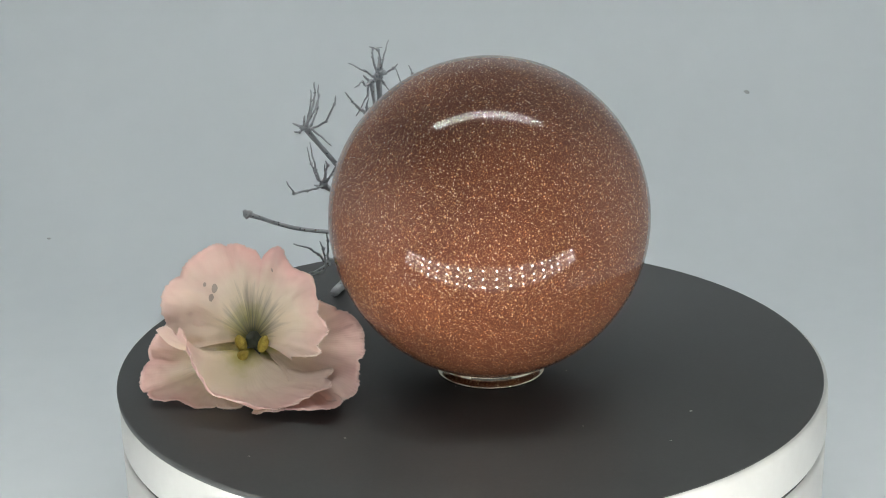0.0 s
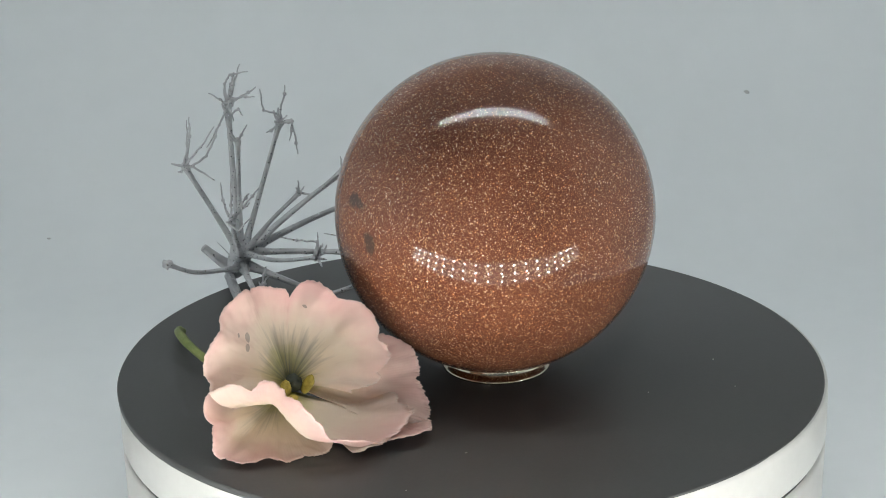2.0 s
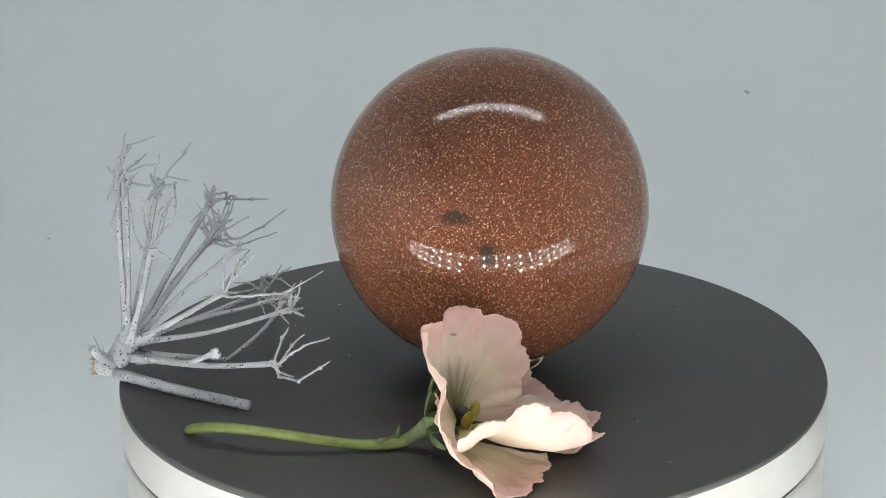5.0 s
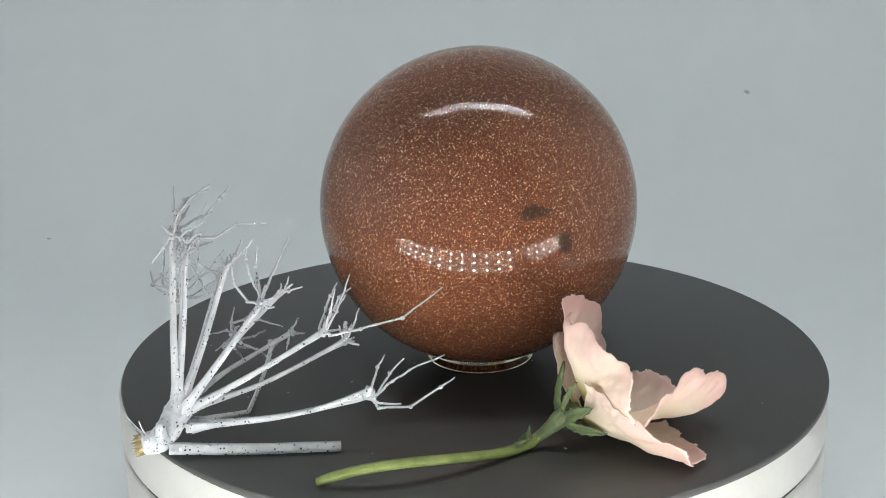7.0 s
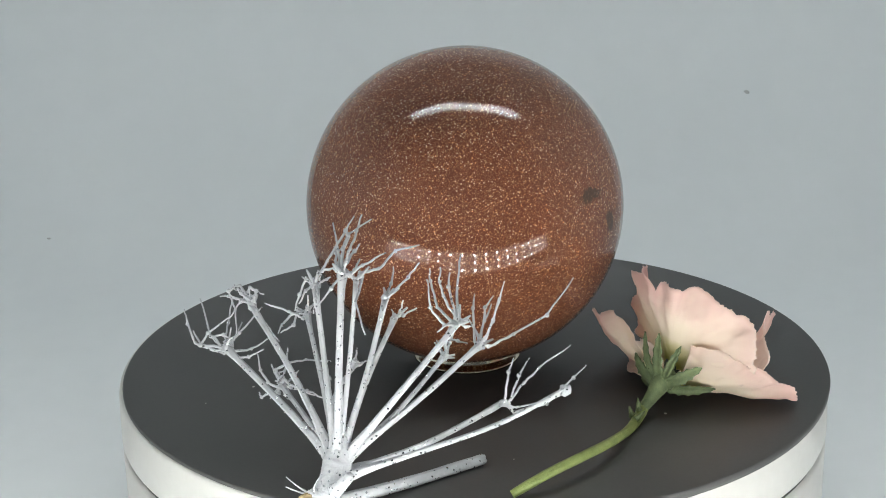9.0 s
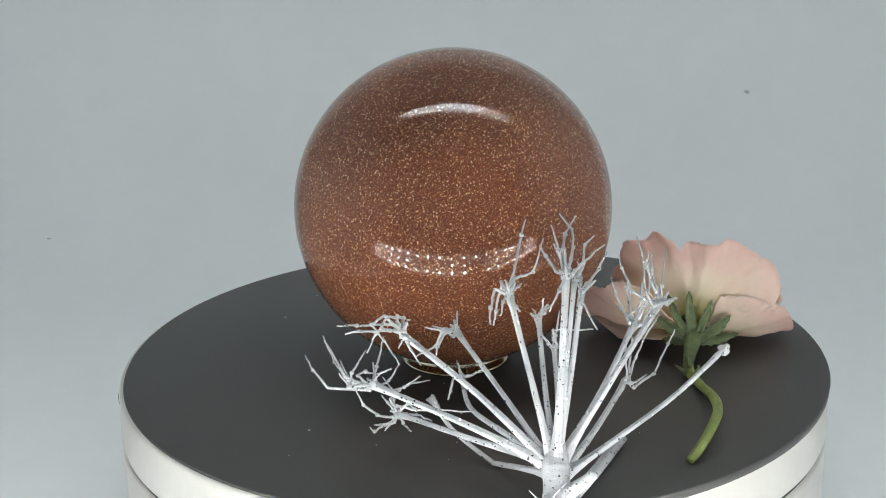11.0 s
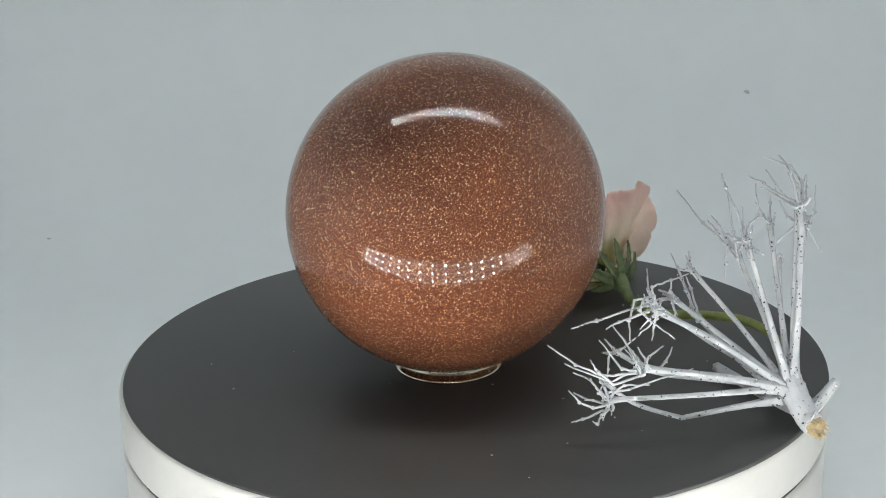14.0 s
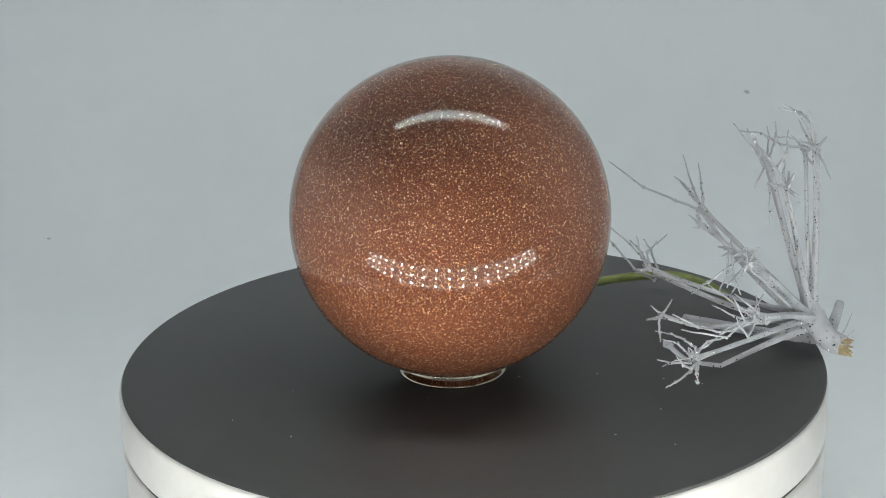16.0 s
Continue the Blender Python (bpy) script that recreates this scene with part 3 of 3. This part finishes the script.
# ---- dried, painted umbel ----
HUB = (-26.0, 93.5, 13.0)
def stalk(umbel, rnd, points, thick, twigs, start=HUB):
    """One stalk from the hub through the points, with its twigs, each a thin bent rod with knots."""
    org = umbel.location
    foot = mm(*start)
    out = (mm(*points[0]) - foot).normalized()
    foot += Vector((out.x, out.y, 0)) * 0.0020
    line = spline([foot] + [mm(*p) for p in points], 7)
    r = thick * 0.00082
    body = tube(bmesh.new(), [p - org for p in line], [r * 2.5, r * 1.35, r * 1.08, r * 0.98, r * 0.9, r * 0.87, r * 0.85, r * 0.85, r * 1.15], 15, 0.10, rnd, 0.09)
    end = line[-1]
    way = (line[-1] - line[-4]).normalized()
    big = r * (1.9 if not twigs else 1.45)
    bmesh.ops.create_icosphere(body, subdivisions=2, radius=big, matrix=Matrix.Translation(end - org))
    for v in body.verts:
        if (v.co + org - end).length < big * 1.3:
            v.co += (v.co + org - end) * 0.9 * noise.noise((v.co + org) * 1100)
    ob = part("stalk", body, M_TWIG, umbel, "white painted stalk with glitter flecks")
    if not twigs:
        return
    for path in twigs:
        pts = [mm(*p) for p in path]
        for q in pts:
            q.z = max(q.z, 0.0019)
        first = end if (pts[0] - end).length < 0.012 else pts[0]
        pts = ([end] if first is end else []) + pts
        curve = [a.lerp(c, k / 4) for a, c in zip(pts, pts[1:]) for k in range(4)] + [pts[-1]]
        for k in range(1, len(curve) - 1):
            curve[k] = curve[k] + Vector((rnd.uniform(-1, 1), rnd.uniform(-1, 1), rnd.uniform(-1, 1))) * 0.00018
        bm = tube(bmesh.new(), [p - org for p in curve], [r * 0.52, 0.00038, 0.00033, 0.00027, 0.00017], 7, 0.25, rnd)
        for q in pts[1:-1]:
            bmesh.ops.create_icosphere(bm, subdivisions=1, radius=rnd.uniform(0.00045, 0.0007), matrix=Matrix.Translation(q - org))
        part("twig", bm, M_TWIG, ob)
    side = way.orthogonal().normalized()
    up = way.cross(side)
    for k in range(3):
        a = rnd.uniform(0, 6.28)
        d = (way + (side * math.cos(a) + up * math.sin(a)) * rnd.uniform(0.5, 1.2)).normalized()
        tip = end + d * rnd.uniform(0.002, 0.005)
        tip.z = max(tip.z, 0.0019)
        part("twig", tube(bmesh.new(), [p - org for p in spline([end, (end + tip) / 2 + up * 0.0003, tip], 3)], [r * 0.7, 0.0004, 0.00025], 6, 0.25, rnd), M_TWIG, ob)


def dried_umbel():
    umbel = empty_at("dried_flower_head", mm(-26, 93, 0))
    org = umbel.location
    rnd = random.Random(21)
    hub = mm(*HUB)
    bm = tube(bmesh.new(), spline([p - org for p in (mm(-24.6, 102.5, 5.0), mm(-26, 99, 5.8), mm(-26.3, 96, 9), hub, mm(-26.6, 92.5, 16), mm(-27, 91.6, 19.5))], 5), [0.0030, 0.0033, 0.0033, 0.0037, 0.0027, 0.0006], 18, 0.06, rnd)
    part("hub", bm, M_TWIG, umbel, "thick white painted stem hub")
    bm = tube(bmesh.new(), spline([p - org for p in (mm(-28, 98, 7), mm(-32, 99.6, 10.5), mm(-35.6, 100.6, 14.2))], 5), [0.0020, 0.0015, 0.0012], 15, 0.10, rnd, 0.06)
    part("stub", bm, M_TWIG, umbel, "short cut side stub")
    bm = tube(bmesh.new(), spline([p - org for p in (mm(-24.8, 101.4, 5.2), mm(-24.6, 102.5, 5.0), mm(-24.4, 103.6, 4.7))], 3), [0.0027, 0.0026, 0.0023], 16, 0.22, rnd, 0.05)
    for k in range(30):
        turn = 6.283 * k / 30 + rnd.uniform(-0.1, 0.1)
        out = Vector((math.cos(turn), 0, math.sin(turn))) * rnd.uniform(0.0016, 0.0025)
        a = mm(-24.7, 102.0, 5.0) + out
        tube(bm, [a - org, a + out * 0.1 + mm(0.3, rnd.uniform(1.0, 2.2), -0.3) - org, a + out * rnd.uniform(0.0, 0.35) + mm(0.5, rnd.uniform(1.6, 3.6), -0.6) - org], [0.0005, 0.0004, 0.00015], 5)
    part("cut_end", bm, M_STRAW, umbel, "frayed straw-coloured cut end")
    bm = tube(bmesh.new(), spline([p - org for p in (mm(-29, 97, 4.5), mm(-35, 78, 3.3), mm(-42.4, 54.6, 2.9))], 8), [0.0015, 0.0014, 0.0013], 15, 0.08, rnd, 0.07)
    part("side_stem", bm, M_TWIG, umbel, "straight white painted side stem on the mat")
    stalk(umbel, rnd, [(-40, 80.2, 13.6), (-55, 67, 20.0), (-68.2, 55.6, 28.6)], 0.85, [], (-26.5, 92.5, 9))
    stalk(umbel, rnd, [(-39, 84.5, 31), (-51.3, 76.8, 49.5)], 1.0, [[(-50.6, 76.9, 50.7), (-48.5, 78.9, 56.5), (-47.9, 79.4, 60.1), (-47.9, 79.1, 63.6)],
          [(-50.3, 78.0, 49.1), (-49.4, 80.0, 49.5), (-47.4, 82.6, 54.4), (-46.9, 83.1, 61.6)],
          [(-52.1, 76.0, 49.4), (-52.6, 74.5, 50.0)],
          [(-52.8, 75.8, 48.4), (-54.5, 74.6, 49.0)],
          [(-50.4, 76.8, 51.3), (-48.9, 77.3, 58.3), (-49.0, 76.7, 61.8)],
          [(-49.5, 76.5, 49.2), (-44.4, 76.0, 51.7), (-41.7, 74.8, 57.6), (-41.1, 74.3, 60.5)],
          [(-50.4, 76.0, 51.2), (-47.8, 72.2, 56.1), (-45.5, 67.4, 63.0)],
          [(-48.8, 76.4, 49.2), (-43.0, 74.1, 44.4)]])
    stalk(umbel, rnd, [(-27.5, 93.5, 38), (-28.6, 92.5, 62)], 1.15, [[(-28.4, 92.1, 63.2), (-27.6, 90.3, 67.6), (-27.8, 88.2, 70.7)],
          [(-30.1, 91.1, 61.9), (-32.6, 89.5, 64.2), (-37.6, 86.6, 67.5)],
          [(-28.2, 92.6, 62.6), (-27.0, 94.0, 63.8)],
          [(-28.5, 92.6, 62.3), (-28.0, 91.1, 67.9), (-28.2, 89.1, 71.0), (-30.6, 83.0, 73.6)],
          [(-27.9, 91.9, 63.2), (-26.9, 91.4, 67.4), (-24.9, 90.6, 73.8)],
          [(-26.1, 91.8, 62.6), (-23.6, 88.3, 65.2), (-22.1, 86.0, 67.2)],
          [(-29.7, 92.0, 65.5), (-30.2, 90.9, 68.3), (-29.8, 87.7, 71.8), (-26.7, 81.7, 73.6)],
          [(-27.9, 90.5, 63.4), (-26.4, 84.6, 65.2), (-25.2, 81.0, 65.7)],
          [(-28.9, 92.5, 62.6), (-27.0, 94.7, 58.8), (-24.7, 97.2, 54.3)]])
    stalk(umbel, rnd, [(-28.5, 91, 37), (-30.5, 89.5, 60)], 0.75, [[(-31.4, 88.3, 60.7), (-32.1, 92.0, 55.4), (-36.0, 93.5, 48.5)],
          [(-28.6, 90.7, 61.4), (-29.3, 88.5, 62.0), (-29.2, 86.1, 64.2)],
          [(-30.5, 88.0, 61.5), (-32.2, 82.7, 61.3), (-32.8, 76.8, 64.1), (-34.9, 70.0, 64.1)]])
    stalk(umbel, rnd, [(-29.5, 86, 33), (-32, 80, 53)], 0.9, [[(-31.9, 80.2, 52.8), (-31.8, 77.6, 55.7), (-30.9, 75.4, 59.3)],
          [(-32.1, 79.9, 53.0), (-36.2, 76.4, 57.9), (-38.2, 74.4, 61.5)]])
    stalk(umbel, rnd, [(-37, 75, 25), (-45, 59.2, 36.5)], 0.95, [[(-44.0, 59.8, 37.2), (-40.2, 55.3, 44.0), (-39.1, 53.0, 46.9)],
          [(-44.9, 58.6, 37.9), (-42.9, 53.9, 44.3), (-43.4, 50.8, 46.6)],
          [(-45.5, 58.4, 37.2), (-46.8, 56.0, 42.2), (-48.0, 52.6, 52.0)],
          [(-46.6, 58.0, 35.9), (-49.2, 50.5, 37.4), (-52.5, 40.4, 39.9), (-53.5, 29.7, 47.0)],
          [(-44.4, 58.6, 37.8), (-43.8, 55.5, 41.4), (-43.9, 52.5, 45.1)],
          [(-46.3, 58.9, 38.0), (-48.3, 58.1, 43.5), (-49.3, 57.0, 49.3)],
          [(-43.7, 58.2, 38.5), (-40.2, 57.0, 41.5)]])
    stalk(umbel, rnd, [(-20, 89.5, 34), (-14.7, 86, 54.5)], 0.95, [[(-13.9, 86.6, 54.9), (-11.4, 87.0, 56.3)],
          [(-15.3, 85.2, 54.8), (-16.9, 84.1, 55.8), (-17.7, 83.5, 56.4)],
          [(-14.2, 86.4, 54.6), (-13.3, 88.0, 53.3), (-12.8, 90.1, 50.5)],
          [(-11.1, 85.0, 55.3), (-10.2, 86.7, 51.3), (-10.2, 88.6, 47.6)],
          [(-13.9, 85.4, 55.7), (-16.2, 84.8, 58.1), (-20.5, 84.7, 59.9), (-22.9, 81.9, 67.5)],
          [(-13.1, 83.0, 55.3), (-12.6, 81.3, 55.9), (-11.3, 82.1, 48.6), (-10.7, 82.2, 44.9)],
          [(-14.5, 84.8, 56.0), (-15.9, 82.4, 59.9), (-17.3, 76.6, 66.4), (-18.3, 74.3, 69.7)],
          [(-14.7, 85.5, 55.3), (-16.5, 88.1, 52.0), (-17.5, 89.3, 51.2)]])
    stalk(umbel, rnd, [(-26, 70, 17), (-24.5, 46.5, 24.5)], 0.8, [[(-23.0, 47.1, 26.3), (-21.9, 47.2, 28.1)],
          [(-24.2, 45.7, 26.7), (-24.0, 44.3, 28.9)],
          [(-24.8, 44.6, 27.6), (-25.9, 42.7, 33.7)],
          [(-22.9, 45.8, 25.6), (-21.4, 45.7, 28.1)],
          [(-25.1, 46.3, 25.5), (-24.3, 46.1, 29.5), (-30.0, 48.0, 30.5), (-34.7, 50.3, 31.7)]])
    stalk(umbel, rnd, [(-13.5, 83, 26), (-0.6, 73, 40)], 0.85, [[(-0.2, 74.0, 38.8), (2.2, 76.5, 40.9), (6.3, 81.1, 43.8)],
          [(2.1, 75.7, 39.9), (3.4, 78.0, 37.5), (3.8, 79.3, 35.5)],
          [(0.8, 72.7, 40.0), (5.3, 70.3, 40.0)],
          [(-0.7, 72.6, 41.1), (-1.1, 72.8, 44.9)],
          [(2.8, 72.4, 39.8), (4.4, 72.5, 35.4), (9.9, 71.2, 31.7)]])
    stalk(umbel, rnd, [(-7, 86, 28), (12.3, 79.4, 41.5)], 1.0, [[(14.7, 80.3, 44.4), (15.8, 81.7, 47.1)],
          [(13.4, 79.1, 44.3), (13.4, 78.5, 45.7), (10.4, 76.5, 43.9)],
          [(12.6, 79.4, 42.2), (10.3, 76.6, 35.8), (8.1, 74.1, 30.7)],
          [(14.1, 80.6, 42.7), (17.2, 82.2, 44.3)],
          [(13.0, 78.9, 42.5), (16.5, 78.9, 45.8), (19.6, 79.8, 43.9), (16.4, 81.1, 40.0), (12.5, 85.4, 35.6)],
          [(15.1, 78.7, 41.9), (23.1, 76.2, 40.7), (26.8, 75.2, 39.5)],
          [(11.9, 77.8, 44.9), (16.1, 75.1, 44.1), (19.1, 75.9, 39.9), (21.2, 78.2, 35.6)],
          [(11.0, 79.7, 44.1), (12.0, 77.9, 39.5), (13.6, 74.8, 35.5)],
          [(13.4, 77.0, 42.8), (24.5, 69.9, 39.7), (30.0, 66.4, 38.2)]])
    stalk(umbel, rnd, [(-23, 78, 27), (-20.9, 62.6, 39.6)], 0.85, [[(-21.1, 62.7, 39.0), (-19.5, 62.0, 41.5)],
          [(-21.6, 61.5, 40.3), (-22.3, 60.6, 44.1)],
          [(-22.4, 60.9, 40.1), (-24.4, 57.7, 41.5)]])
    stalk(umbel, rnd, [(-12, 78, 15), (-3.4, 65.6, 16), (-0.7, 54, 19.5)], 0.8, [[(-0.2, 53.5, 20.5), (0.8, 51.2, 22.8)],
          [(-2.3, 54.2, 19.7), (-6.4, 56.1, 22.4)],
          [(1.4, 53.7, 19.1), (2.3, 54.1, 15.4), (3.1, 54.3, 13.1)]])
    stalk(umbel, rnd, [(-4, 88, 21), (19.8, 81.5, 28.6)], 1.1, [[(21.3, 83.2, 28.0), (25.1, 85.6, 29.6), (27.4, 85.5, 33.2)],
          [(20.3, 82.1, 28.4), (23.2, 82.4, 31.3), (21.4, 80.6, 31.7), (19.5, 79.3, 30.5)],
          [(18.9, 80.4, 29.1), (19.3, 79.1, 31.0)],
          [(18.3, 80.5, 27.7), (16.1, 76.0, 27.4), (14.0, 69.8, 29.3)],
          [(24.8, 85.8, 29.8), (24.5, 83.2, 32.4), (21.6, 76.6, 35.8)],
          [(19.4, 80.9, 29.1), (19.0, 77.1, 31.6), (17.8, 69.1, 36.5)],
          [(22.2, 81.0, 28.5), (26.3, 80.2, 30.1), (31.9, 77.5, 38.6)],
          [(20.3, 81.9, 27.2), (30.8, 81.3, 27.6), (34.7, 79.9, 31.6), (36.5, 78.8, 35.1)],
          [(16.2, 82.8, 27.1), (11.8, 82.0, 28.2), (7.8, 80.7, 30.7)],
          [(21.0, 80.4, 27.4), (26.6, 74.4, 26.6), (30.7, 68.4, 29.1), (34.2, 62.1, 33.7)],
          [(21.2, 79.7, 28.1), (24.9, 75.2, 24.6), (29.8, 63.9, 27.9)],
          [(18.2, 82.1, 31.5), (14.6, 83.5, 33.7)],
          [(19.0, 81.7, 30.1), (19.6, 79.5, 33.8)]])
    stalk(umbel, rnd, [(-5, 79, 13), (15, 66, 14)], 0.9, [[(14.9, 66.0, 13.7), (17.7, 65.3, 16.8), (19.3, 64.8, 18.6)],
          [(16.9, 65.9, 18.0), (15.0, 62.6, 19.1), (12.3, 58.8, 19.5), (7.9, 53.7, 18.2)],
          [(13.1, 64.5, 13.2), (10.8, 60.6, 11.5), (7.3, 55.7, 7.6)],
          [(13.8, 66.1, 11.5), (11.9, 63.9, 8.1)],
          [(16.3, 66.0, 13.1), (20.5, 65.2, 13.2), (24.2, 63.8, 15.4), (26.4, 62.1, 18.9)],
          [(16.0, 66.6, 11.8), (18.7, 66.7, 11.0), (21.1, 67.3, 9.5), (22.4, 66.8, 10.5)],
          [(17.2, 66.5, 11.4), (18.5, 66.9, 9.5)],
          [(16.2, 65.6, 14.5), (17.4, 64.3, 16.1), (15.8, 64.0, 17.4)],
          [(15.4, 65.3, 15.9), (10.1, 68.4, 16.1), (-5.5, 76.8, 19.7)],
          [(15.8, 65.6, 12.9), (17.2, 59.6, 12.9), (17.8, 55.7, 13.9)],
          [(16.2, 65.8, 11.5), (20.1, 61.2, 8.7), (22.0, 58.9, 7.6)],
          [(15.7, 64.7, 14.3), (17.2, 61.2, 18.9), (19.7, 57.5, 20.6)],
          [(14.1, 66.3, 15.7), (12.3, 68.6, 17.9), (9.1, 74.5, 18.8)]])
    stalk(umbel, rnd, [(-18, 81, 6), (-10.4, 70.9, 2.6), (-8.8, 69.2, 2.6), (1, 62, 7.5), (7, 57, 14)], 0.8, [], (-26.5, 92.5, 9))
    stalk(umbel, rnd, [(-35, 69, 10.8), (-43.2, 46.8, 15.8)], 1.0, [[(-43.6, 46.6, 16.3), (-43.1, 44.2, 23.6), (-43.3, 42.1, 26.8)],
          [(-44.2, 45.7, 15.5), (-44.4, 41.3, 22.0), (-45.1, 37.5, 25.6)],
          [(-44.1, 45.2, 16.2), (-45.9, 41.1, 20.2), (-47.8, 37.1, 23.4), (-52.2, 29.0, 27.9)],
          [(-44.8, 45.5, 14.2), (-48.8, 40.0, 14.8)],
          [(-45.4, 45.0, 13.2), (-50.8, 38.1, 14.4), (-54.6, 31.2, 20.2), (-56.4, 28.0, 23.0)]], (-26.5, 92.5, 9))
    for tip in ((-18, 104, 8), (-20, 106, 12.0), (-29, 104.5, 13.5)):
        a = mm(-24.5, 101, 6)
        part("fibre", tube(bmesh.new(), [p - org for p in spline([a, (a + mm(*tip)) / 2 + mm(0.5, 0.3, 0), mm(*tip)], 4)], [0.0004, 0.0002, 0.00012], 5), M_TWIG, umbel)
    return tagged(umbel, "dried white-painted flower umbel with silver glitter lying on the mat", "dried flower")


PLATTER, BALL_OB, RING, FLOWER, UMBEL = turntable(), ball(), ring(), cloth_flower(), dried_umbel()


def motions():
    """Everything on the turntable goes round its axis."""
    for ob in (PLATTER, BALL_OB, RING, FLOWER, UMBEL):
        home = Matrix.Translation(ob.location)
        walk(ob, [(i * 0.2, pose(0, 0, 0, 0, 0, SPIN * i * 0.2) @ home) for i in range(81)])


motions()
